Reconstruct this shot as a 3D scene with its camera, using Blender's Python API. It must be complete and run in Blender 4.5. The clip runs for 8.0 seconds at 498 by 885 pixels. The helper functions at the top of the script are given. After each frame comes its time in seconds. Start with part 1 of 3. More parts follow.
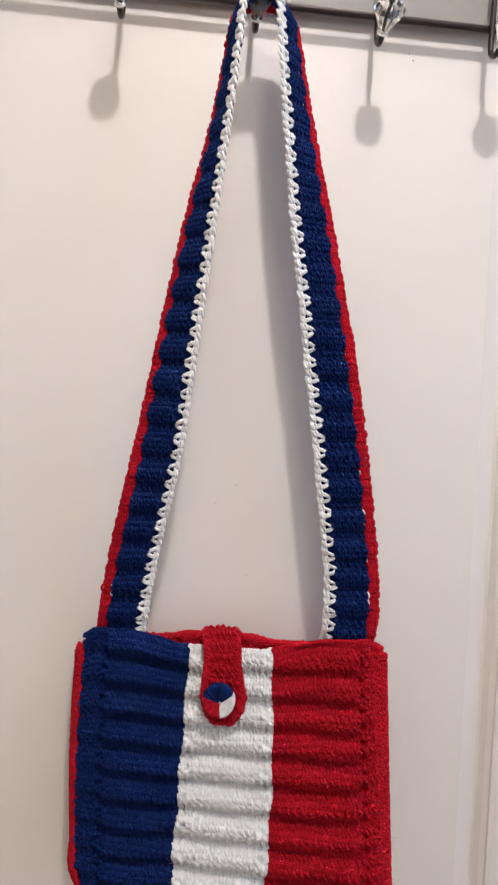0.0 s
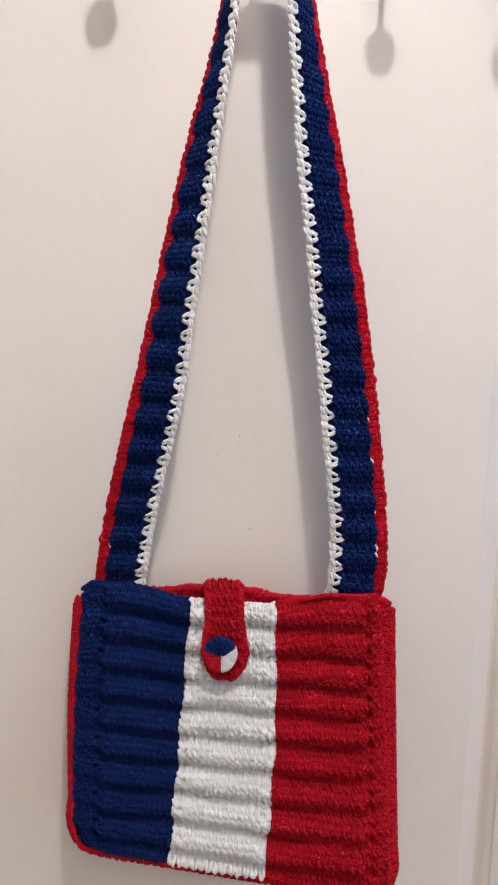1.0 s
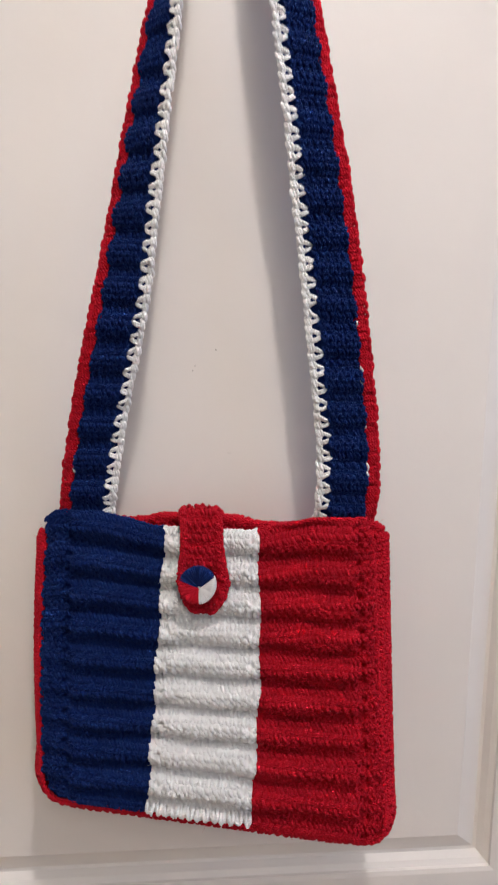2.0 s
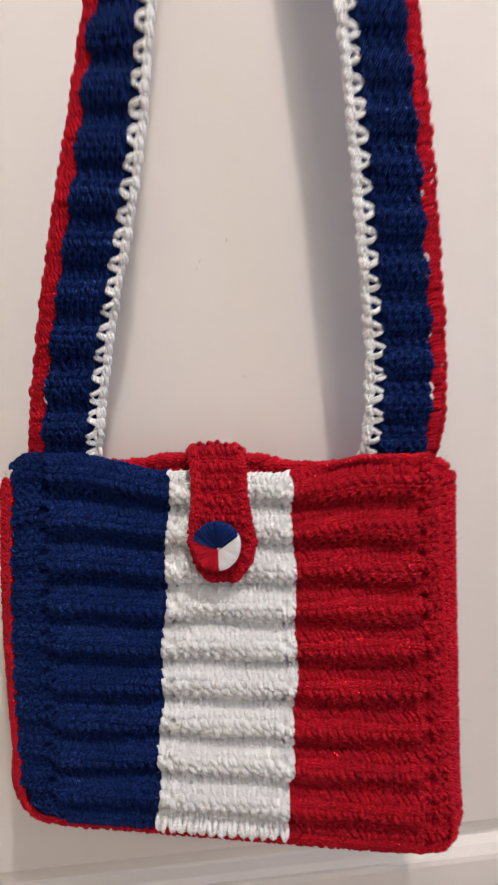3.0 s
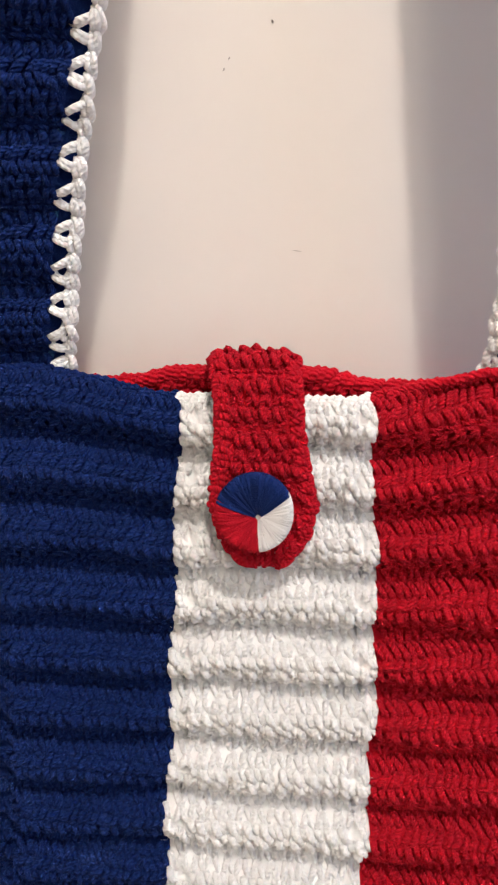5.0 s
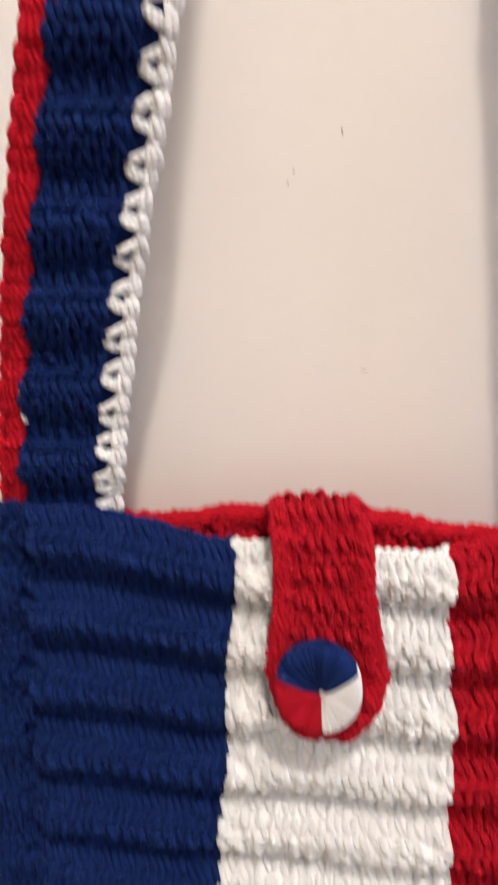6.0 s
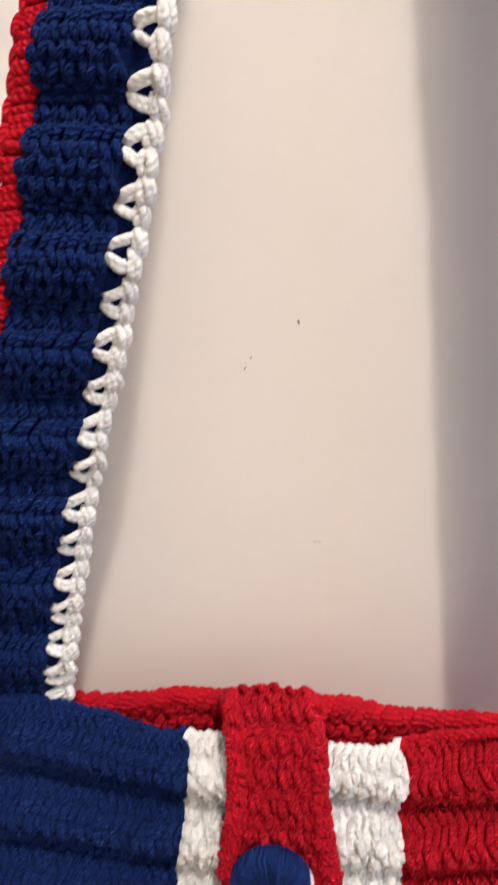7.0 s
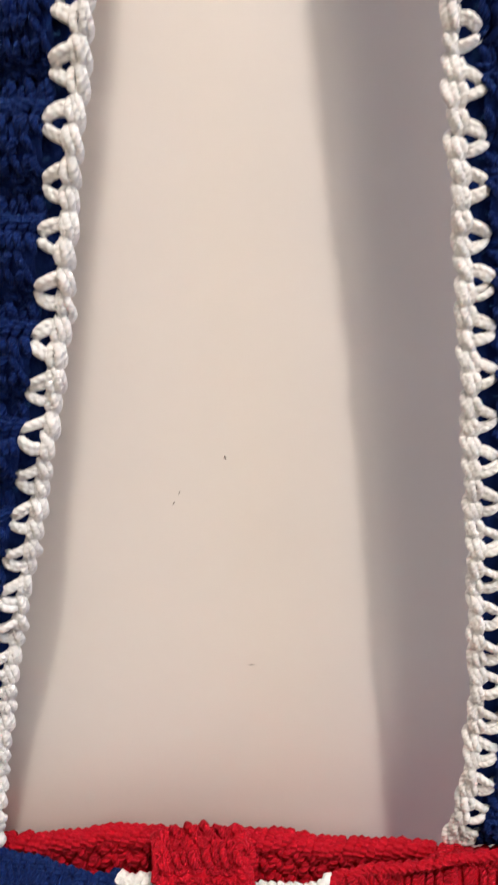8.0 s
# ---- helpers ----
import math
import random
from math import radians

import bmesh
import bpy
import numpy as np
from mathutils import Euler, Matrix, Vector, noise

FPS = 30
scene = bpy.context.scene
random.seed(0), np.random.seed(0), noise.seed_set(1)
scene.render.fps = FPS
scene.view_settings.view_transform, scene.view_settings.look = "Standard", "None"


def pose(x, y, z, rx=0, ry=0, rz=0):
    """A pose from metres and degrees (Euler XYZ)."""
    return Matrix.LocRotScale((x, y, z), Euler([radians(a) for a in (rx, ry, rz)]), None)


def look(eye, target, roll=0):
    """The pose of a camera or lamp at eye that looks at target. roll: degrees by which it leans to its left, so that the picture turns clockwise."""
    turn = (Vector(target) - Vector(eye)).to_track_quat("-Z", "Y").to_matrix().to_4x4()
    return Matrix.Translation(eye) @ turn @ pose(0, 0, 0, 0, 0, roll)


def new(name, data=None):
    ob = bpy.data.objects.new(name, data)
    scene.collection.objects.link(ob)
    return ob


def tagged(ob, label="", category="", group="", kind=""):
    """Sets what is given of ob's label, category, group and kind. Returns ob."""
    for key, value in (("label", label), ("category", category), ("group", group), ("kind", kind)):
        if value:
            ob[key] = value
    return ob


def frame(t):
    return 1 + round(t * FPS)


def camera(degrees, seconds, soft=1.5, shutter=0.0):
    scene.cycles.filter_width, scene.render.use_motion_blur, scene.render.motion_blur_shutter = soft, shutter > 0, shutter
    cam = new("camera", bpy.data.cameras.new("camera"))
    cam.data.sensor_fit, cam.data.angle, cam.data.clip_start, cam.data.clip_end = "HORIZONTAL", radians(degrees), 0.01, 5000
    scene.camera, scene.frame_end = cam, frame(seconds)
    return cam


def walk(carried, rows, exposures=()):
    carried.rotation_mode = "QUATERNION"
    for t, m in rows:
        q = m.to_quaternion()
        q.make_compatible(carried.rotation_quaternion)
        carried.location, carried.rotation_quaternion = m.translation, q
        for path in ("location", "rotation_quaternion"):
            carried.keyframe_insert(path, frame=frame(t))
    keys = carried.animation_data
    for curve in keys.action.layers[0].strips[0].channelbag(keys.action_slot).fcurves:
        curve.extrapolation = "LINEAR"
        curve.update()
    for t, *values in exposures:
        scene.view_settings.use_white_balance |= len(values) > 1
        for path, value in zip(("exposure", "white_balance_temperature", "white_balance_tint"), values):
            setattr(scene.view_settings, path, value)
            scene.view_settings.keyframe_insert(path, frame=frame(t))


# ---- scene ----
cam = camera(40.0, 8.0, soft=2.1, shutter=0.5)
PATH = [
    (0, (-0.045, -0.651, 1.557), (0.126, 1.334, 1.388), 1.7),
    (0.5, (-0.037, -0.638, 1.54), (0.128, 1.345, 1.338), 1.8),
    (1, (-0.038, -0.629, 1.527), (0.11, 1.352, 1.296), 1.8),
    (1.5, (-0.03, -0.614, 1.504), (0.126, 1.364, 1.256), 1.5),
    (1.7, (-0.021, -0.6, 1.487), (0.139, 1.375, 1.219), 1.1),
    (2.8, (-0.031, -0.494, 1.444), (0.191, 1.451, 1.032), -0.1),
    (3, (-0.049, -0.454, 1.433), (0.222, 1.475, 0.979), 0.1),
    (3.5, (-0.057, -0.381, 1.41), (0.244, 1.526, 0.887), 0.0),
    (4, (-0.045, -0.347, 1.396), (0.254, 1.545, 0.824), 0.2),
    (4.5, (-0.035, -0.33, 1.373), (0.219, 1.561, 0.774), 0.2),
    (4.7, (-0.041, -0.319, 1.378), (0.193, 1.574, 0.775), 0.1),
    (5.8, (-0.0388, -0.2798, 1.4015), (0.0421, 1.618, 0.7757), -0.26),
    (6, (-0.0449, -0.2685, 1.4233), (0.0306, 1.6457, 0.8488), -0.31),
    (6.5, (-0.0497, -0.2655, 1.4612), (0.1157, 1.6565, 0.9334), 0.54),
    (7, (-0.0475, -0.2535, 1.4801), (0.1825, 1.6682, 0.9759), 1.58),
    (7.5, (-0.0351, -0.2456, 1.5017), (0.2356, 1.6794, 1.0315), 1.49),
    (8, (-0.0302, -0.2521, 1.522), (0.2717, 1.6773, 1.0903), 0.98),
]
walk(cam, [(t, look(eye, target, roll)) for t, eye, target, roll in PATH],
     [(0, 0.04, 5910, 10), (1.5, 0.0, 5910, 10), (3, 0.10, 6010, 10), (4, 0.40, 6260, 10), (4.5, 0.42, 6260, 10), (6.5, 0.40, 6310, 10), (8, 0.26, 6310, 10)])

# ---- light ----
world = bpy.data.worlds.new("room_world")
scene.world = world
world.use_nodes = True
world.node_tree.nodes["Background"].inputs[0].default_value = (0.9, 0.95, 1.0, 1)
world.node_tree.nodes["Background"].inputs[1].default_value = 0.02


def lamp(name, kind, place, target, power, colour, size):
    data = bpy.data.lights.new(name, kind)
    data.energy, data.color = power, colour
    if kind == "AREA":
        data.shape, data.size, data.size_y = "RECTANGLE", size[0], size[1]
    else:
        data.shadow_soft_size = size
    ob = new(name, data)
    ob.matrix_world = look(place, target)
    return ob


LAMP = Vector((0.10, -0.80, 2.72))
lamp("downlight_lamp", "POINT", LAMP, (0, 0, 1), 43, (1.0, 0.88, 0.78), 0.036)
# soft fill added to raise the ambient level; no such lamp is known
lamp("soft_fill_lamp", "AREA", (0.2, -1.95, 2.72), (0.2, -1.6, 0), 6.5, (1.0, 0.89, 0.80), (0.5, 0.5))
# cool fill added from the right; its source is assumed
lamp("cool_side_fill", "AREA", (1.55, -1.0, 1.5), (0, -0.6, 1.4), 7, (0.58, 0.72, 1.0), (0.9, 1.2))


# ---- materials ----
def material(name, colour, rough=0.6, metal=0.0, grain=60.0, amount=0.08, bump=0.1, bump_scale=400.0, island=0.0, sheen=0.0):
    """A painted or plain surface: colour varied at two scales, fine relief."""
    m = bpy.data.materials.new(name)
    m.use_nodes = True
    nt = m.node_tree
    b = nt.nodes["Principled BSDF"]
    b.inputs["Roughness"].default_value, b.inputs["Metallic"].default_value = rough, metal
    b.inputs["Sheen Weight"].default_value = sheen
    co = nt.nodes.new("ShaderNodeTexCoord")
    n1 = nt.nodes.new("ShaderNodeTexNoise")
    n1.inputs["Scale"].default_value, n1.inputs["Detail"].default_value = grain, 6
    n2 = nt.nodes.new("ShaderNodeTexNoise")
    n2.inputs["Scale"].default_value = grain / 12
    add = nt.nodes.new("ShaderNodeMath")
    add.operation = "ADD"
    nt.links.new(co.outputs["Object"], n1.inputs["Vector"])
    nt.links.new(co.outputs["Object"], n2.inputs["Vector"])
    nt.links.new(n1.outputs["Fac"], add.inputs[0])
    nt.links.new(n2.outputs["Fac"], add.inputs[1])
    val = nt.nodes.new("ShaderNodeMapRange")
    val.inputs["From Min"].default_value, val.inputs["From Max"].default_value = 0.6, 1.4
    val.inputs["To Min"].default_value, val.inputs["To Max"].default_value = 1 - amount, 1 + amount
    nt.links.new(add.outputs[0], val.inputs["Value"])
    hsv = nt.nodes.new("ShaderNodeHueSaturation")
    hsv.inputs["Color"].default_value = (*colour, 1)
    nt.links.new(val.outputs["Result"], hsv.inputs["Value"])
    nt.links.new(hsv.outputs["Color"], b.inputs["Base Color"])
    bp = nt.nodes.new("ShaderNodeBump")
    bp.inputs["Strength"].default_value, bp.inputs["Distance"].default_value = bump, 0.001
    n3 = nt.nodes.new("ShaderNodeTexNoise")
    n3.inputs["Scale"].default_value, n3.inputs["Detail"].default_value = bump_scale, 4
    nt.links.new(co.outputs["Object"], n3.inputs["Vector"])
    nt.links.new(n3.outputs["Fac"], bp.inputs["Height"])
    nt.links.new(bp.outputs["Normal"], b.inputs["Normal"])
    return m


def yarn(name, colour, dark, rough=0.9, sheen=0.08, relief=0.7, soak=0.0012):
    """Plied acrylic yarn: plies wind round each strand (UV: along, around), fibres and lint on top."""
    m = bpy.data.materials.new(name)
    m.use_nodes = True
    nt = m.node_tree
    b = nt.nodes["Principled BSDF"]
    b.inputs["Roughness"].default_value = rough
    b.inputs["Specular IOR Level"].default_value = 0.12
    b.inputs["Sheen Weight"].default_value = sheen
    b.inputs["Sheen Roughness"].default_value = 0.4
    b.inputs["Sheen Tint"].default_value = (*[min(1, c * 2 + 0.05) for c in colour], 1)
    b.inputs["Subsurface Weight"].default_value = 0.35
    b.inputs["Subsurface Scale"].default_value = soak
    b.inputs["Subsurface Radius"].default_value = (1.0, 0.8, 0.8)
    uv = nt.nodes.new("ShaderNodeUVMap")
    uv.uv_map = "strand"
    sep = nt.nodes.new("ShaderNodeSeparateXYZ")
    nt.links.new(uv.outputs["UV"], sep.inputs[0])
    ply = nt.nodes.new("ShaderNodeMath")
    ply.operation = "MULTIPLY_ADD"
    ply.inputs[1].default_value = 3600.0
    mul = nt.nodes.new("ShaderNodeMath")
    mul.operation = "MULTIPLY"
    mul.inputs[1].default_value = 2 * math.pi * 2
    nt.links.new(sep.outputs["Y"], mul.inputs[0])
    nt.links.new(sep.outputs["X"], ply.inputs[0])
    nt.links.new(mul.outputs[0], ply.inputs[2])
    sine = nt.nodes.new("ShaderNodeMath")
    sine.operation = "SINE"
    nt.links.new(ply.outputs[0], sine.inputs[0])
    co = nt.nodes.new("ShaderNodeTexCoord")
    fib = nt.nodes.new("ShaderNodeTexNoise")
    fib.inputs["Scale"].default_value, fib.inputs["Detail"].default_value = 1700, 5
    nt.links.new(co.outputs["Object"], fib.inputs["Vector"])
    high = nt.nodes.new("ShaderNodeMath")
    high.operation = "MULTIPLY_ADD"
    high.inputs[1].default_value = 1.6
    nt.links.new(fib.outputs["Fac"], high.inputs[0])
    nt.links.new(sine.outputs[0], high.inputs[2])
    bp = nt.nodes.new("ShaderNodeBump")
    bp.inputs["Strength"].default_value, bp.inputs["Distance"].default_value = relief, 0.0004
    nt.links.new(high.outputs[0], bp.inputs["Height"])
    nt.links.new(bp.outputs["Normal"], b.inputs["Normal"])
    geo = nt.nodes.new("ShaderNodeNewGeometry")
    big = nt.nodes.new("ShaderNodeTexNoise")
    big.inputs["Scale"].default_value = 45
    nt.links.new(co.outputs["Object"], big.inputs["Vector"])
    s1 = nt.nodes.new("ShaderNodeMath")
    s1.operation = "MULTIPLY_ADD"
    s1.inputs[1].default_value = 0.35
    nt.links.new(geo.outputs["Random Per Island"], s1.inputs[0])
    nt.links.new(big.outputs["Fac"], s1.inputs[2])
    s2 = nt.nodes.new("ShaderNodeMath")
    s2.operation = "MULTIPLY_ADD"
    s2.inputs[1].default_value = 0.5
    nt.links.new(fib.outputs["Fac"], s2.inputs[0])
    nt.links.new(s1.outputs[0], s2.inputs[2])
    mix = nt.nodes.new("ShaderNodeMix")
    mix.data_type = "RGBA"
    mix.inputs["A"].default_value, mix.inputs["B"].default_value = (*dark, 1), (*colour, 1)
    rng = nt.nodes.new("ShaderNodeMapRange")
    rng.inputs["From Min"].default_value, rng.inputs["From Max"].default_value = 0.45, 1.3
    nt.links.new(s2.outputs[0], rng.inputs["Value"])
    nt.links.new(rng.outputs["Result"], mix.inputs["Factor"])
    nt.links.new(mix.outputs["Result"], b.inputs["Base Color"])
    return m


BLUE = yarn("blue_yarn", (0.007, 0.025, 0.145), (0.004, 0.016, 0.100), relief=1.1)
RED = yarn("red_yarn", (0.59, 0.0075, 0.023), (0.44, 0.0045, 0.0165), relief=1.1)
WHITE = yarn("white_yarn", (0.92, 0.91, 0.91), (0.88, 0.87, 0.87), relief=0.45, soak=0.003)
PAINT = material("white_door_paint", (0.78, 0.75, 0.71), rough=0.33, grain=9, amount=0.025, bump=0.12, bump_scale=160)
WALL = material("wall_paint", (0.72, 0.69, 0.64), rough=0.8, grain=14, amount=0.03, bump=0.2, bump_scale=300)
CEIL = material("ceiling_paint", (0.8, 0.79, 0.77), rough=0.9, grain=14, amount=0.02)
FLOOR = material("oak_floor", (0.30, 0.19, 0.11), rough=0.45, grain=20, amount=0.2)
IRON = material("dark_bronze_iron", (0.035, 0.028, 0.026), rough=0.42, metal=0.6, grain=200, amount=0.25, bump=0.3, bump_scale=900)
GREY_SHEET = material("flat_grey", (0.25, 0.24, 0.225), rough=0.5, grain=40, amount=0.05)
SCUFF = material("scuff_dark", (0.17, 0.15, 0.13), rough=0.8)
CHROME = material("chrome", (0.75, 0.75, 0.75), rough=0.15, metal=1.0, grain=200, amount=0.03)
GLASS = bpy.data.materials.new("clear_acrylic")
GLASS.use_nodes = True
_g = GLASS.node_tree.nodes["Principled BSDF"]
_g.inputs["Base Color"].default_value = (0.96, 0.95, 0.94, 1)
_g.inputs["Roughness"].default_value, _g.inputs["Transmission Weight"].default_value, _g.inputs["IOR"].default_value = 0.02, 1.0, 1.49
GLOW = bpy.data.materials.new("lamp_glass_lit")
GLOW.use_nodes = True
GLOW.node_tree.nodes["Principled BSDF"].inputs["Emission Color"].default_value = (1, 0.85, 0.65, 1)
GLOW.node_tree.nodes["Principled BSDF"].inputs["Emission Strength"].default_value = 6


# ---- mesh helpers ----
def part(name, bm, mat, parent=None, label="", smooth=False):
    me = bpy.data.meshes.new(name)
    bm.to_mesh(me)
    bm.free()
    me.materials.append(mat)
    if smooth:
        me.shade_smooth()
    ob = new(name, me)
    ob.parent = parent
    return tagged(ob, label)


def empty(name, label, category, kind="", group=""):
    return tagged(new(name), label, category, group, kind)


def box(bm, x0, x1, y0, y1, z0, z1, bevel=0.0):
    r = bmesh.ops.create_cube(bm, size=1)
    bmesh.ops.scale(bm, vec=(x1 - x0, y1 - y0, z1 - z0), verts=r["verts"])
    bmesh.ops.translate(bm, vec=((x0 + x1) / 2, (y0 + y1) / 2, (z0 + z1) / 2), verts=r["verts"])
    if bevel:
        edges = list({e for v in r["verts"] for e in v.link_edges})
        bmesh.ops.bevel(bm, geom=edges, offset=bevel, segments=2, affect="EDGES", profile=0.6)
    return bm


def rod(bm, points, radius, sides=10):
    """A round bar along points, with closed ends."""
    pts = [Vector(p) for p in points]
    rings, ref = [], Vector((0.31, 0.77, 0.55))
    for i, p in enumerate(pts):
        t = (pts[min(i + 1, len(pts) - 1)] - pts[max(i - 1, 0)]).normalized()
        u = (ref - t * ref.dot(t)).normalized()
        ref = u
        w = t.cross(u)
        rings.append([bm.verts.new(p + radius * (math.cos(a) * u + math.sin(a) * w)) for a in [2 * math.pi * k / sides for k in range(sides)]])
    for r0, r1 in zip(rings, rings[1:]):
        for k in range(sides):
            bm.faces.new((r0[k], r0[(k + 1) % sides], r1[(k + 1) % sides], r1[k]))
    bm.faces.new(rings[0][::-1])
    bm.faces.new(rings[-1])
    return bm


def lathe(bm, profile, m, sides=16):
    rings = [[bm.verts.new(m @ Vector((r * math.cos(a), r * math.sin(a), h))) for a in [2 * math.pi * k / sides for k in range(sides)]] for r, h in profile]
    for r0, r1 in zip(rings, rings[1:]):
        for k in range(sides):
            bm.faces.new((r0[k], r0[(k + 1) % sides], r1[(k + 1) % sides], r1[k]))
    bm.faces.new(rings[0][::-1])
    bm.faces.new(rings[-1])
    return bm


rng = np.random.default_rng(7)


class Knit:
    """Gathers strands of yarn and backing sheets into one mesh."""

    def __init__(self):
        self.v, self.f, self.uv, self.n = [], [], [], 0

    def sheet(self, grid):
        r, c = grid.shape[:2]
        i = np.arange(r * c).reshape(r, c) + self.n
        f = np.stack([i[:-1, :-1], i[:-1, 1:], i[1:, 1:], i[1:, :-1]], -1).reshape(-1, 4)
        self.v.append(grid.reshape(-1, 3))
        self.f.append(f)
        self.uv.append(np.zeros((len(f), 4, 2)) + 0.1)
        self.n += r * c

    def strands(self, paths, normals, radius, sides=6, flat=1.0, taper=0.45, wound=1.0):
        """paths, normals: (strands, points, 3). A tapered tube for each."""
        s, k = paths.shape[:2]
        t = np.gradient(paths, axis=1)
        t /= np.linalg.norm(t, axis=2, keepdims=True) + 1e-12
        side = np.cross(t, normals)
        side /= np.linalg.norm(side, axis=2, keepdims=True) + 1e-12
        up = np.cross(side, t)
        ends = np.ones(k)
        ends[0] = ends[-1] = taper
        rad = np.broadcast_to(np.asarray(radius), (s,))[:, None] * ends[None]
        ang = 2 * math.pi * np.arange(sides) / sides
        ring = paths[:, :, None] + rad[:, :, None, None] * (np.cos(ang)[None, None, :, None] * side[:, :, None] + flat * np.sin(ang)[None, None, :, None] * up[:, :, None])
        idx = np.arange(s * k * sides).reshape(s, k, sides) + self.n
        nx = np.roll(idx, -1, axis=2)
        f = np.stack([idx[:, :-1], nx[:, :-1], nx[:, 1:], idx[:, 1:]], -1).reshape(-1, 4)
        along = np.concatenate([np.zeros((s, 1)), np.cumsum(np.linalg.norm(np.diff(paths, axis=1), axis=2), axis=1)], 1)
        along = wound * along + rng.random((s, 1)) * 0.02
        u0 = np.broadcast_to(along[:, :-1, None], (s, k - 1, sides))
        u1 = np.broadcast_to(along[:, 1:, None], (s, k - 1, sides))
        v0 = np.broadcast_to(np.arange(sides) / sides, (s, k - 1, sides))
        v1 = v0 + 1 / sides
        uv = np.stack([np.stack([u0, v0], -1), np.stack([u0, v1], -1), np.stack([u1, v1], -1), np.stack([u1, v0], -1)], -2).reshape(-1, 4, 2)
        self.v.append(ring.reshape(-1, 3))
        self.f.append(f)
        self.uv.append(uv)
        self.n += s * k * sides

    def make(self, name, mat, parent, label=""):
        v, f, uv = np.concatenate(self.v), np.concatenate(self.f), np.concatenate(self.uv)
        me = bpy.data.meshes.new(name)
        me.from_pydata(v.tolist(), [], f.tolist())
        layer = me.uv_layers.new(name="strand")
        layer.data.foreach_set("uv", uv.reshape(-1).astype(np.float32))
        me.materials.append(mat)
        me.shade_smooth()
        ob = new(name, me)
        ob.parent = parent
        return tagged(ob, label, kind="stuff")

    def lint(self, surf, columns, rows, count, mean=0.0024):
        """Loose fibres that stand off the cloth."""
        a, q = rng.random(count) * columns, rng.random(count) * rows
        p, n = on_surface(surf, np.stack([a, q, np.full(count, 0.0008)], -1))
        d = n * 0.6 + rng.normal(0, 0.6, (count, 3))
        d /= np.linalg.norm(d, axis=1, keepdims=True)
        e = rng.normal(0, 0.6, (count, 3))
        ln = mean * rng.gamma(3, 1 / 3, (count, 1))
        path = np.stack([p, p + d * ln * 0.35 + e * ln * 0.06, p + d * ln * 0.65 + e * ln * 0.2, p + d * ln * 0.85 + e * ln * 0.5], 1)
        self.strands(path, np.repeat(n[:, None], 4, 1) + 0.01, 0.00006, sides=3, taper=0.6)


def on_surface(surf, abh):
    """abh: (..., 3) of column, row and height over the cloth. Returns places and normals."""
    a, b, h = abh[..., 0], abh[..., 1], abh[..., 2]
    e = 0.25
    p = surf(a, b)
    n = np.cross(surf(a + e, b) - surf(a - e, b), surf(a, b + e) - surf(a, b - e))
    n /= np.linalg.norm(n, axis=-1, keepdims=True) + 1e-12
    n = n * surf.side
    return p + n * h[..., None], n


def stitch_paths(cols, rows, ctrl, jitter=0.06, points=5):
    """ctrl: control points (da, db, h); a smooth path through them at every (column, row) pair."""
    c = np.asarray(ctrl, float)
    s = len(cols)
    pts = np.repeat(c[None], s, 0)
    pts[:, :, 0] += cols[:, None] + rng.normal(0, jitter, (s, 1)) + rng.normal(0, jitter * 0.6, (s, len(c)))
    pts[:, :, 1] += rows[:, None] + rng.normal(0, jitter, (s, 1)) + rng.normal(0, jitter * 0.6, (s, len(c)))
    pts[:, :, 2] *= 1 + rng.normal(0, 0.15, (s, 1))
    x = np.linspace(0, len(c) - 1, points)
    i = np.minimum(x.astype(int), len(c) - 2)
    w = (x - i)[None, :, None]
    w = w * w * (3 - 2 * w) * 0.5 + w * 0.5
    return pts[:, i] * (1 - w) + pts[:, i + 1] * w


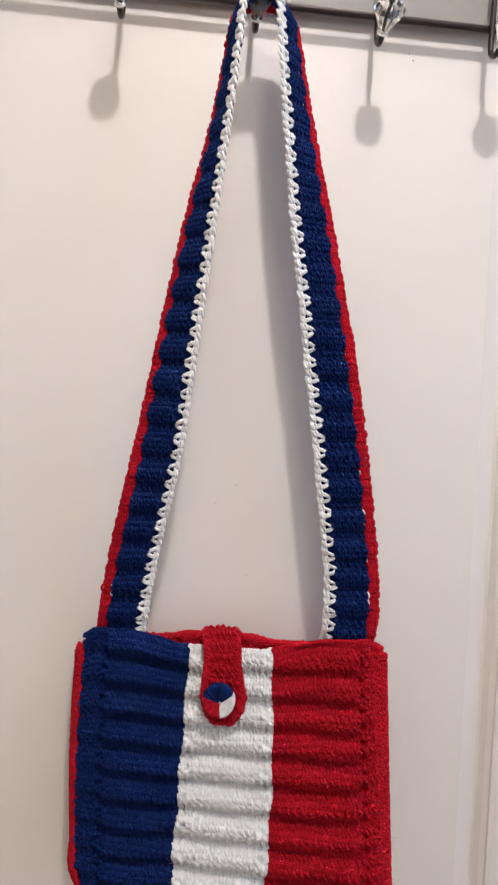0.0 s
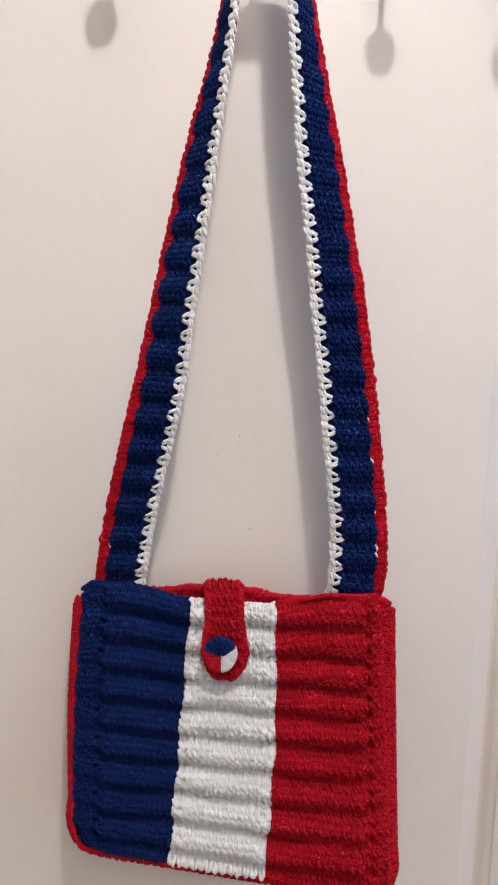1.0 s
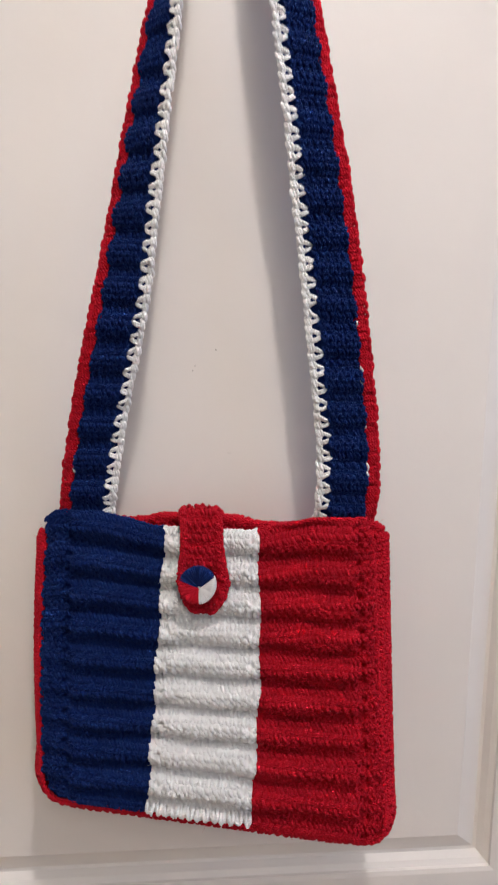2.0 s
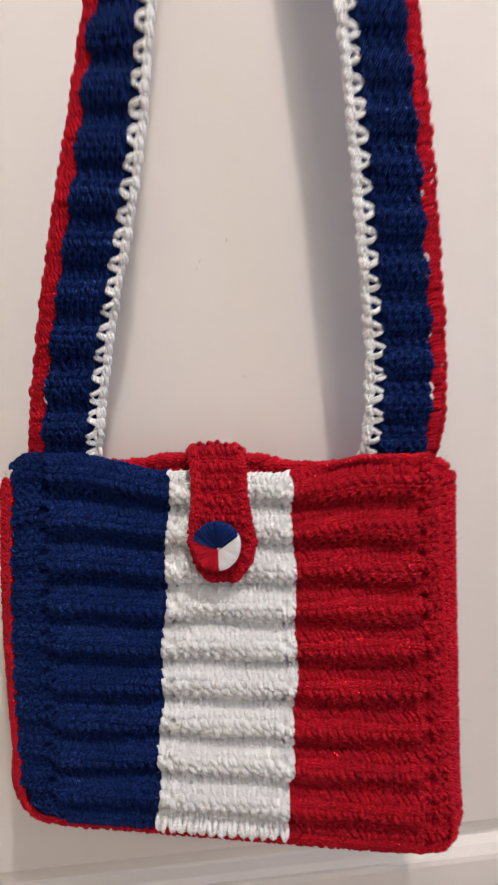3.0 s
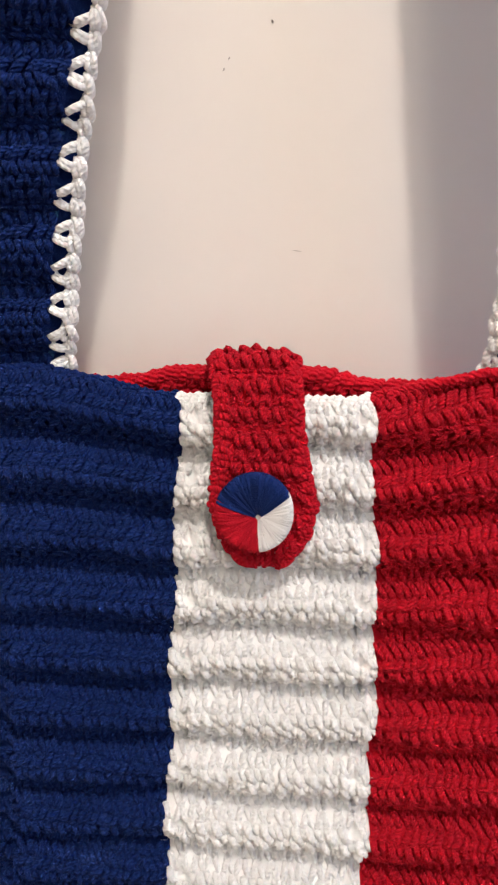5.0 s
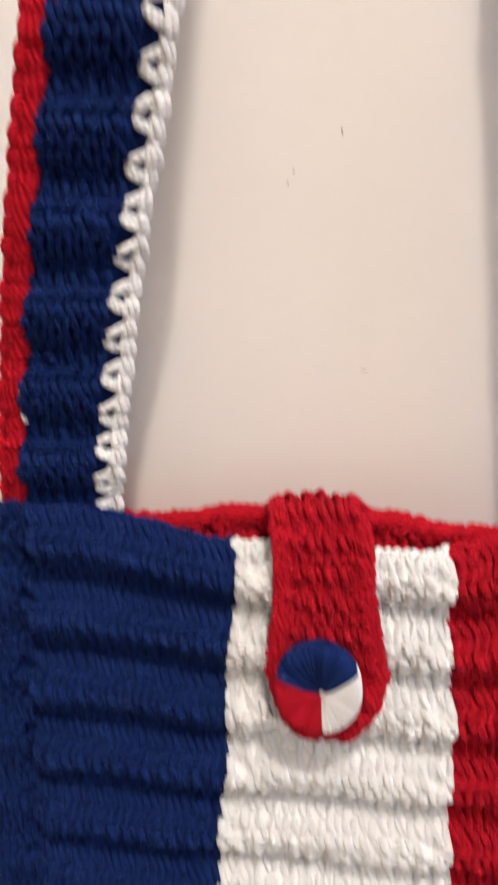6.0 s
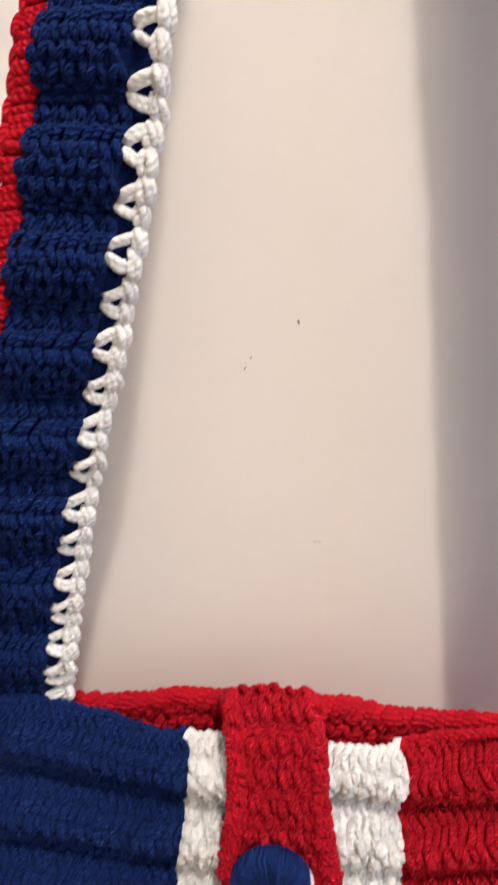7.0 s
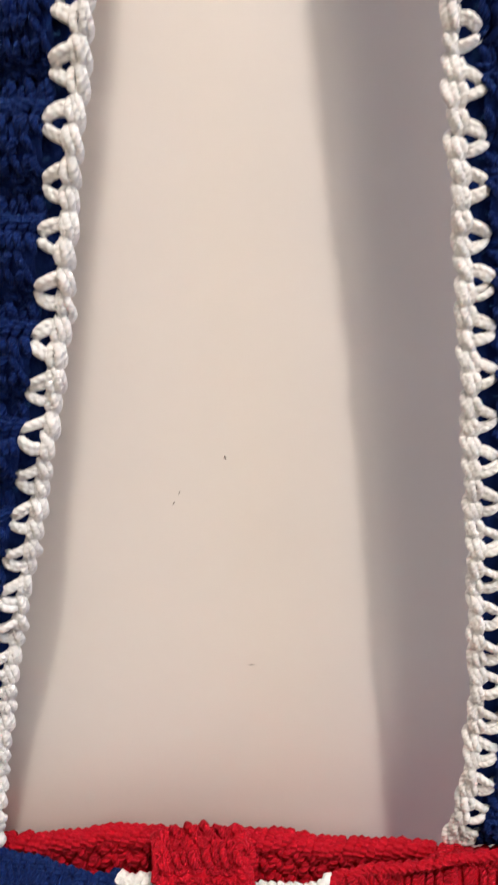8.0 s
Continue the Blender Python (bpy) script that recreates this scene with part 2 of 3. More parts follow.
def crochet(knit, surf, columns, rows, r=0.0017, pattern="SSBXVV", first=0, backing=0.0013, holes=(), plump=0.52):
    """Rows of stitches on a surface whose columns and rows are one stitch apart."""
    ga, gb = np.meshgrid(np.linspace(0, columns, columns * 5 + 1), np.linspace(0, rows, rows * 3 + 1))
    pit = np.zeros_like(ga)
    for at in holes:
        pit = np.maximum(pit, np.exp(-((ga - at) / 0.26) ** 2) * np.exp(-((gb % 3 - 1.5) / 0.55) ** 2))
    p, n = on_surface(surf, np.stack([ga, gb, -backing - 0.007 * pit], -1))
    knit.sheet(p)
    for j in range(rows):
        kind = pattern[(j + first) % len(pattern)]
        c = np.arange(columns, dtype=float)
        rr = np.full(len(c), float(j))
        d, half = -1.0 * r, 0.5 * (j % 2)
        if kind == "V":      # the two legs of a stitch
            sets = [([(0.10, -0.10, d), (0.14, 0.3, 0.35 * r), (0.32, 0.8, 0.35 * r), (0.46, 1.15, d)], 1.0), ([(0.90, -0.10, d), (0.86, 0.3, 0.35 * r), (0.68, 0.8, 0.35 * r), (0.54, 1.15, d)], 1.0)]
        elif kind == "S":    # slanting legs over the crest
            z = 0.44 if j % 2 else -0.44
            sets = [([(o - z * 0.55, 1.10, d), (o - z * 0.28, 0.72, 0.75 * r), (o + z * 0.28, 0.28, 0.75 * r), (o + z * 0.55, -0.08, d)], 1.12) for o in (0.25, 0.75)]
        elif kind == "B":    # a round nub and the bar beside it
            sets = [([(0.16, -0.15, d), (0.18, 0.35, 1.0 * r), (0.36, 0.85, 1.2 * r), (0.58, 1.15, d)], 1.3), ([(0.62, -0.1, d), (0.68, 0.3, 0.5 * r), (0.78, 0.7, 0.4 * r), (0.84, 1.1, d)], 0.95)]
        else:
            sets = [([(0.12, 0.0, d), (0.25, 0.45, 0), (0.70, 0.45, 0), (0.88, 0.0, d)], 1.0), ([(0.2, 1.15, d), (0.34, 0.75, 0), (0.6, 0.8, 0), (0.8, 1.15, d)], 1.0)]
        for ctrl, fat in sets:
            q = stitch_paths(c, rr, ctrl)
            q[:, :, 0] = np.clip(q[:, :, 0] + (half if kind == "V" else 0), 0.06, columns - 0.06)
            for at in holes:
                if j % 3 == 1:
                    q = q[np.abs(q[:, :, 0].mean(1) - at) > 0.40]
            # three plies side by side, crossing a little
            for o0, o1, lift in ((-0.11, -0.03, 0.0), (-0.01, 0.03, 0.00022), (0.10, 0.06, 0.0)):
                w = q.copy()
                w[:, :, 0] += np.linspace(o0, o1, q.shape[1])[None]
                w[:, :, 2] += lift + rng.normal(0, 0.00016, (len(q), 1))
                pp, nn = on_surface(surf, w)
                knit.strands(pp, nn, plump * fat * r * (0.85 + 0.3 * rng.random(len(q))), sides=5)


# ---- the room ----
DX0, DX1, DZ1 = -0.42, 0.36, 2.04          # the door leaf
PX0, PX1, PZ0, PZ1 = -0.30, 0.238, 0.996, 1.90  # field of the raised upper panel
BEV, DEEP, STICK = 0.020, 0.010, 0.018

floor = tagged(part("floor", box(bmesh.new(), -1.9, 1.7, -2.7, 0.2, -0.05, 0.0), FLOOR), "brown wooden floor of the small room", "floor", kind="structure")
ceiling = tagged(part("ceiling", box(bmesh.new(), -1.9, 1.7, -2.7, 0.2, 2.78, 2.86), CEIL), "plain white painted ceiling", "ceiling", kind="structure")


def plain_wall(name, *dims):
    return tagged(part(name, box(bmesh.new(), *dims), WALL), "plain off-white painted wall", "wall", kind="structure")


plain_wall("wall_west", -1.95, -1.8, -2.7, 0.2, 0, 2.78)
plain_wall("wall_south", -1.8, 1.6, -2.75, -2.6, 0, 2.78)
bm = bmesh.new()
for d in [(-1.8, DX0 - 0.01, 0.02, 0.14, 0, 2.78), (DX1 + 0.01, 1.6, 0.02, 0.14, 0, 2.78), (DX0 - 0.01, DX1 + 0.01, 0.02, 0.14, DZ1 + 0.01, 2.78)]:
    box(bm, *d)
tagged(part("wall_north", bm, WALL), "off-white painted wall around the door", "wall", kind="structure")
# wall left open where the unseen window is assumed
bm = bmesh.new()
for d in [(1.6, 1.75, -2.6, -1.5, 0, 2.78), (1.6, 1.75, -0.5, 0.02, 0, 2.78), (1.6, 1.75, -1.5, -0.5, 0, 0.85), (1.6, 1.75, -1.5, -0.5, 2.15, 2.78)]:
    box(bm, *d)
tagged(part("wall_east", bm, WALL), "off-white painted wall with an opening for the assumed window", "wall", kind="structure")
# assumed window, added to carry the cool fill
win = empty("assumed_window_1", "assumed white framed window, unseen, added for the cool fill", "window", "structure")
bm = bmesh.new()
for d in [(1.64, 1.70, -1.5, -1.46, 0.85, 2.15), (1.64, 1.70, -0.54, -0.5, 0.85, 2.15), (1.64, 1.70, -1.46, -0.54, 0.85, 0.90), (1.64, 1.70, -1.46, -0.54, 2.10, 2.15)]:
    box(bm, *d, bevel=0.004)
part("assumed_window_frame", bm, PAINT, win)

fix = empty("downlight", "round white recessed ceiling downlight switched on", "ceiling light")
fix.location = (LAMP.x, LAMP.y, 2.78)
part("trim_ring", lathe(bmesh.new(), [(0.06, 0.0), (0.085, 0.0), (0.085, -0.006), (0.06, -0.010)], Matrix(), 24), PAINT, fix)
part("lens", lathe(bmesh.new(), [(0.02, -0.004), (0.055, -0.004), (0.055, -0.007), (0.02, -0.007)], Matrix(), 24), GLOW, fix)
# invented housing around the added soft fill
flush = empty("fill_light_fixture", "invented square white ceiling fixture for the added soft fill", "ceiling light")
flush.location = (0.2, -1.95, 2.78)
part("housing", box(bmesh.new(), -0.28, 0.28, -0.28, 0.28, -0.03, 0.0, bevel=0.006), PAINT, flush)
part("diffuser", box(bmesh.new(), -0.25, 0.25, -0.25, 0.25, -0.036, -0.031), GLOW, flush)

# ---- the door ----
door = empty("door_1", "white painted raised-panel door, closed", "door", "structure")


def panel_field(bm, x0, x1, z0, z1):
    """A raised field with a bevel that falls back to a groove, and a stepped bead that rises to the frame."""
    steps = [(0.0, 0.0), (0.0015, 0.0012), (BEV, DEEP), (BEV + 0.0008, DEEP + 0.0015), (BEV + 0.004, DEEP + 0.0005), (BEV + 0.008, 0.004), (BEV + 0.013, 0.001), (BEV + 0.0135, -0.002), (BEV + STICK, -0.003)]
    rings = [[bm.verts.new((x, y, z)) for x, z in ((x0 - o, z0 - o), (x1 + o, z0 - o), (x1 + o, z1 + o), (x0 - o, z1 + o))] for o, y in steps]
    bm.faces.new(rings[0])
    for r0, r1 in zip(rings, rings[1:]):
        for k in range(4):
            bm.faces.new((r0[k], r1[k], r1[(k + 1) % 4], r0[(k + 1) % 4]))
    return bm


part("upper_panel", panel_field(bmesh.new(), PX0, PX1, PZ0, PZ1), PAINT, door)
part("lower_panel", panel_field(bmesh.new(), PX0, PX1, 0.27, 0.80), PAINT, door)
EDGE = BEV + STICK
for nm, d in (("stile", (DX0, PX0 - EDGE, -0.003, 0.035, 0.008, DZ1)), ("stile", (PX1 + EDGE, DX1, -0.003, 0.035, 0.008, DZ1)),
              ("top_rail", (PX0 - EDGE, PX1 + EDGE, -0.003, 0.035, PZ1 + EDGE, DZ1)), ("lock_rail", (PX0 - EDGE, PX1 + EDGE, -0.003, 0.035, 0.80 + EDGE, PZ0 - EDGE)),
              ("bottom_rail", (PX0 - EDGE, PX1 + EDGE, -0.003, 0.035, 0.008, 0.27 - EDGE)), ("core", (PX0 - EDGE, PX1 + EDGE, 0.014, 0.034, 0.2, PZ1 + EDGE))):
    part(nm, box(bmesh.new(), *d), PAINT, door)
casing = empty("trim", "white painted door casing", "trim", "structure")
for d in [(DX0 - 0.08, DX0 - 0.006, -0.006, 0.02, 0, DZ1 + 0.08), (DX1 + 0.006, DX1 + 0.08, -0.006, 0.02, 0, DZ1 + 0.08), (DX0 - 0.006, DX1 + 0.006, -0.006, 0.02, DZ1 + 0.006, DZ1 + 0.08)]:
    part("casing_board", box(bmesh.new(), *d, bevel=0.003), PAINT, casing)


def scuff(x, z, length, width, angle):
    bm = bmesh.new()
    ring = []
    for k in range(8):
        a = 2 * math.pi * k / 8
        px, pz = length * math.cos(a) * (1 + 0.3 * math.sin(5 * k)), width * math.sin(a)
        ca, sa = math.cos(angle), math.sin(angle)
        ring.append(bm.verts.new((x + px * ca - pz * sa, -0.0004, z + px * sa + pz * ca)))
    tip = bm.verts.new((x, -0.0007, z))
    for k in range(8):
        bm.faces.new((ring[k], ring[(k + 1) % 8], tip))
    part("scuff", bm, SCUFF, door, "small dark nick in the paint")


for s in [(0.0, 1.460, 0.0008, 0.0004, 2.0), (-0.0195, 1.4425, 0.0007, 0.00022, 1.1), (-0.0174, 1.4465, 0.0007, 0.0002, 1.3), (0.154, 1.862, 0.0009, 0.0007, 0.4), (0.150, 1.868, 0.0006, 0.0005, 0.4), (-0.255, 1.31, 0.0007, 0.0006, 0), (0.012, 1.372, 0.0018, 0.00012, -0.1)]:
    scuff(*s)

# ---- the hook rack over the door ----
rack = empty("hook_rack", "dark bronze over-door hook rack with clear faceted knobs", "hook rack")
RAIL_Z, RAIL_Y = 1.8865, -0.016
rack.matrix_world = Matrix.Translation((0.217, 0, RAIL_Z)) @ Matrix.Rotation(0.033, 4, "Y") @ Matrix.Translation((-0.217, 0, -RAIL_Z))
# thin sheet of even grey from the lower rail up past the upper one
part("grey_sheet", box(bmesh.new(), -0.36, 0.30, -0.009, -0.0045, RAIL_Z + 0.001, 1.99, bevel=0.001), GREY_SHEET, rack, "flat grey sheet above the lower rail")
part("lower_rail", rod(bmesh.new(), [(-0.37, RAIL_Y, RAIL_Z), (0.31, RAIL_Y, RAIL_Z)], 0.0032), IRON, rack)
part("upper_rail", rod(bmesh.new(), [(-0.37, RAIL_Y, 1.985), (0.31, RAIL_Y, 1.985)], 0.0042), IRON, rack)
for x in (-0.33, 0.27):
    bm = bmesh.new()
    box(bm, x - 0.012, x + 0.012, -0.012, -0.0095, 1.90, DZ1 + 0.004)
    box(bm, x - 0.012, x + 0.012, -0.012, 0.036, DZ1 + 0.002, DZ1 + 0.004)
    part("door_bracket", bm, IRON, rack)


def hook(x):
    pts = [(x, -0.0220, 1.984), (x, -0.0220, 1.93), (x, -0.0220, 1.882)]
    for k in range(10):
        a = 0.75 * math.pi * k / 9
        pts.append((x, -0.0220 - 0.0130 * (1 - math.cos(a)), 1.8695 - 0.0140 * math.sin(a)))
    h_end = Vector(pts[-1])
    h = part("hook", rod(bmesh.new(), pts, 0.0026), IRON, rack, smooth=True)
    m = look(h_end, h_end + Vector((0, 0.85, -0.48)))
    part("ferrule", lathe(bmesh.new(), [(0.002, -0.002), (0.0048, -0.001), (0.0052, 0.001), (0.0036, 0.003)], m, 12), CHROME, h)
    bm = bmesh.new()
    lathe(bm, [(0.0042, 0.0025), (0.0068, 0.007), (0.0132, 0.0185), (0.0137, 0.0205), (0.0103, 0.0255), (0.0048, 0.0270)], m, 8)
    part("knob", bm, GLASS, h, "clear faceted acrylic knob")
    part("screw", lathe(bmesh.new(), [(0.0016, 0.002), (0.0016, 0.0265), (0.0030, 0.0272), (0.0022, 0.0288)], m, 10), IRON, h)


for x in (-0.220, -0.111, 0.004, 0.1135, 0.219):
    hook(x)

# ---- the bag ----
bag = empty("shoulder_bag", "crocheted blue, white and red striped shoulder bag hanging from a hook", "bag")
bag.location = (0, 0, 0)


def lean(x, z):
    """Depth of the bag's front, which leans out towards its foot."""
    return -0.0445 - 0.15 * x + 0.19 * (z - 1.32)


def z_top(x):
    return 1.3185 + 0.011 * np.clip((-x - 0.045) / 0.05, 0, 1) + 0.011 * np.clip((x - 0.03) / 0.045, 0, 1) - 0.008 * np.clip((-x - 0.124) / 0.014, 0, 1) ** 2 - 0.004 * np.clip((x - 0.115) / 0.012, 0, 1) ** 2


def z_bot(x):
    return 1.1065 - 0.075 * (x + 0.14)


def sag(x, v):
    """Height of a row: level in the middle of the panel, following the uneven top and foot near them."""
    q = np.clip(v, 0, 1)
    return 1.3185 - 0.2210 * v + (z_top(x) - 1.3185) * (1 - q) ** 3 + (z_bot(x) - 1.0975) * q ** 3


def edge_l(v):
    d = np.clip((v - 0.91) / 0.09, 0, 1)
    return -0.1375 - 0.004 * np.sin(math.pi * np.clip(v, 0, 1)) + 0.016 * (1 - np.sqrt(1 - 0.98 * d * d))


def edge_r(v):
    d = np.clip((v - 0.93) / 0.07, 0, 1)
    return 0.1215 + 0.0088 * v - 0.010 * (1 - np.sqrt(1 - 0.98 * d * d)) - 0.003 * np.clip(1 - v / 0.06, 0, 1)


def seam_1(v):
    return -0.0415 - 0.0135 * v + 0.0012 * np.sin(23 * v)


def seam_2(v):
    return 0.032 + 0.004 * np.sin(math.pi * v) - 0.006 * v + 0.001 * np.sin(25 * v + 1)


RIBS = 56 / 6


def bulge(x, v):
    """Ribs across the front, calmer in the borders."""
    ph = v * RIBS + 0.35 * np.exp(-((x - 0.075) / 0.035) ** 2) * np.clip(1 - v / 0.5, 0, 1) * -1.0 + 0.07 * np.sin(31 * x + 4 * v) + 0.05 * np.sin(90 * x + 9 * v)
    rib = 0.5 + 0.5 * np.cos(2 * math.pi * (ph - 0.36))
    rib = rib ** 0.7
    calm = np.clip((x + 0.119) / 0.006, 0, 1) * np.clip((0.112 - x) / 0.006, 0, 1)
    foot = np.clip((0.965 - v) / 0.03, 0, 1)
    amp = 0.0105 * (0.25 + 0.75 * calm) * (0.35 + 0.65 * foot)
    groove = 0.0022 * np.exp(-((x + 0.118) / 0.003) ** 2) + 0.0025 * np.exp(-((x - 0.111) / 0.0025) ** 2)
    edge = 0.006 * np.clip((x - edge_l(v)) / 0.012, 0, 1) ** 0.5 * np.clip((edge_r(v) - x) / 0.010, 0, 1) ** 0.5
    seam = 0.0018 * (np.exp(-((x - seam_1(v)) / 0.003) ** 2) + np.exp(-((x - seam_2(v)) / 0.003) ** 2))
    return amp * rib + edge - groove - seam


class Front:
    side = 1

    def __init__(self, left, right, columns, rows):
        self.l, self.r, self.c, self.n = left, right, columns, rows

    def __call__(self, a, b):
        v = b / self.n
        x = self.l(v) + (self.r(v) - self.l(v)) * a / self.c
        z = sag(x, v)
        y = lean(x, z) - bulge(x, v)
        return np.stack([x, y, z], -1)


ROWS_F = 56
panels = {}
for nm, l, r, cols, mat, lab in (("blue_panel", edge_l, seam_1, 16, BLUE, "ribbed blue crocheted panel"), ("white_panel", seam_1, seam_2, 13, WHITE, "ribbed white crocheted panel"), ("red_panel", seam_2, edge_r, 15, RED, "ribbed red crocheted panel")):
    s = Front(l, r, cols, ROWS_F)
    p, n = on_surface(s, np.array([[cols / 2, 9.0, 0.0]]))
    s.side = 1 if n[0, 1] < 0 else -1
    k = Knit()
    crochet(k, s, cols, ROWS_F, r=0.0015, pattern="VBBBXV" if mat is WHITE else "SSBXVV", backing=0.0002 if mat is WHITE else 0.0011, plump=0.66 if mat is WHITE else 0.52, holes=(1.0, cols - 1.0) if mat is WHITE else (13.0,) if mat is RED else (3.4,))
    k.lint(s, cols, ROWS_F, 700)
    # rolled top edge
    c = np.arange(cols * 2.0) / 2
    pp, nn = on_surface(s, stitch_paths(c, np.zeros(len(c)), [(-0.2, 0.5, 0.0), (0.1, -0.15, 0.0006), (0.45, -0.2, 0.0), (0.75, 0.3, -0.002)], 0.05))
    k.strands(pp, nn, 0.0017)
    if mat is WHITE:
        # loose ends of the white rows over the lower edge
        c = np.arange(cols * 1.0)
        for off, to in ((0.22, 0.42), (0.78, 0.56)):
            q = stitch_paths(c, np.full(cols, ROWS_F - 2.2), [(off, 0, 0.0), (off, 0.8, 0.0016), (0.5 * (off + to), 1.7, 0.0022), (to, 2.5, 0.0002)], 0.09)
            pp, nn = on_surface(s, q)
            k.strands(pp, nn, 0.0016)
    k.make(nm, mat, bag, lab)
    panels[nm] = s

# back panel and gusset
class Back:
    side = 1

    def __call__(self, a, b):
        u, v = a / 46, b / 38
        x = -0.1400 + 0.2740 * u + 0.006 * v * (2 * u - 1)
        d = np.clip((v - 0.9) / 0.1, 0, 1)
        x = x + 0.02 * (1 - np.sqrt(1 - 0.98 * d * d)) * (1 - 2 * u)
        zt = 1.3225 + 0.0028 * np.sin(38 * x + 1.9) + 0.001 * np.sin(120 * x) - 0.0015 * np.exp(-((x - 0.04) / 0.03) ** 2) - 0.020 * np.clip((-x - 0.105) / 0.035, 0, 1) ** 2 - 0.006 * np.clip((x - 0.115) / 0.02, 0, 1) ** 2
        z = zt + (z_bot(x) - 0.003 - zt) * v
        y = -0.039 - 0.155 * x + 0.05 * (z - 1.32) - 0.002 * np.sin(60 * x + 2)
        return np.stack([x, y, z], -1)


back = Back()
p, n = on_surface(back, np.array([[20.0, 9.0, 0.0]]))
back.side = 1 if n[0, 1] < 0 else -1
k = Knit()
ga, gb = np.meshgrid(np.linspace(0, 46, 93), np.linspace(0, 38, 39))
k.sheet(back(ga, gb))
k.sheet(back(ga, gb) + np.array([0, 0.004, 0]))
for j in range(3):
    c = np.arange(46.0)
    for ctrl in ([(0.0, 0.0, 0.0), (0.1, 0.2, 0.002), (0.4, 0.8, 0.002), (0.5, 1.1, -0.001)], [(1.0, 0.0, 0.0), (0.9, 0.2, 0.002), (0.6, 0.8, 0.002), (0.5, 1.1, -0.001)]):
        pp, nn = on_surface(back, stitch_paths(c, np.full(46, j * 1.0), ctrl, 0.08))
        k.strands(pp, nn, 0.0018)
# rolled top edge
for ph in (0.0, 0.5):
    c = np.arange(46.0)
    pp, nn = on_surface(back, stitch_paths(c, np.full(46, -0.1), [(ph - 0.3, 0.5, 0.0022), (ph, -0.1, 0.0026), (ph + 0.35, -0.35, 0.0), (ph + 0.6, -0.1, -0.0026)], 0.06, 7))
    k.strands(pp, nn, 0.0021)
k.make("back_panel", RED, bag, "red crocheted back with a rolled top edge")


def outline(s):
    """Edge of the front: down one side, along the foot, up the other; s from 0 to 1."""
    s = np.asarray(s, float)
    v_l = np.clip(s / 0.36, 0, 1)
    w = np.clip((s - 0.36) / 0.30, 0, 1)
    v_r = np.clip((1 - s) / 0.34, 0, 1)
    xl, xr = edge_l(np.ones(1))[0], edge_r(np.ones(1))[0]
    x = np.where(s < 0.36, edge_l(v_l), np.where(s < 0.66, xl + (xr - xl) * w, edge_r(v_r)))
    v = np.where(s < 0.36, v_l, np.where(s < 0.66, 1.0, v_r))
    return x, sag(x, v)


class Gusset:
    side = 1
    n = 122

    def __call__(self, a, b):
        s = np.clip(a / self.n, 0, 1)
        x, z = outline(s)
        x1, z1 = outline(np.clip(s + 0.004, 0, 1))
        x0, z0 = outline(np.clip(s - 0.004, 0, 1))
        tx, tz = x1 - x0, z1 - z0
        ln = np.sqrt(tx * tx + tz * tz) + 1e-9
        ox, oz = tz / ln, -tx / ln
        t = b / 5.0
        right = np.clip((s - 0.62) / 0.06, 0, 1)
        tc = np.clip(t, 0, 1)
        out = (0.0066 + 0.0066 * right) * (1 - (1 - tc) ** 3) + 0.004 * np.minimum(t, 0)
        foot = np.clip((s - 0.31) / 0.07, 0, 1) * np.clip((0.69 - s) / 0.07, 0, 1)
        out = out + (0.0004 + 0.0080 * foot) * (1 - (1 - tc) ** 6)
        out = out * np.clip((s + 0.010) / 0.035, 0.2, 1) * np.clip((1.012 - s) / 0.025, 0.3, 1)
        px, pz = x + self.flip * ox * out, z + self.flip * oz * out
        yb = -0.039 - 0.155 * px + 0.05 * (pz - 1.32)
        yf = lean(x, z) - 0.001 - 0.007 * np.clip((s - 0.30) / 0.06, 0, 1) * np.clip((0.70 - s) / 0.06, 0, 1)
        y = yf + (yb - yf) * t
        return np.stack([px, y, pz], -1)


gus = Gusset()
x, z = outline(np.array([0.17, 0.176]))
gus.flip = -1 if z[1] > z[0] else 1
p, n = on_surface(gus, np.array([[20.0, 2.5, 0.0]]))
gus.side = 1 if n[0, 0] < 0 else -1
k = Knit()
ga, gb = np.meshgrid(np.linspace(1, gus.n - 1, gus.n * 2 + 1), np.linspace(-0.3, 5, 12))
pp, nn = on_surface(gus, np.stack([ga, gb, np.full_like(ga, -0.0015)], -1))
k.sheet(pp)
for ph in (0.0, 0.5):
    c = np.arange(2.0, gus.n - 2.0)
    pp, nn = on_surface(gus, stitch_paths(c, np.full(len(c), 0.1), [(ph - 0.3, 0.5, 0.0), (ph, 0.0, 0.001), (ph + 0.35, -0.1, 0.0008), (ph + 0.6, 0.3, -0.0004)], 0.05))
    k.strands(pp, nn, 0.0017)
for j in np.arange(0.2, 5, 0.9):
    c = np.arange(2.0, gus.n - 2.0)
    for ctrl in ([(0.0, 0.0, -0.001), (0.2, 0.3, 0.0012), (0.42, 0.75, 0.0012), (0.5, 1.1, -0.001)], [(1.0, 0.0, -0.001), (0.8, 0.3, 0.0012), (0.58, 0.75, 0.0012), (0.5, 1.1, -0.001)]):
        pp, nn = on_surface(gus, stitch_paths(c, np.full(len(c), j * 1.0), ctrl, 0.08))
        k.strands(pp, nn, 0.0016)
k.lint(gus, gus.n, 5, 500)
k.make("gusset", RED, bag, "red crocheted side and bottom strip")

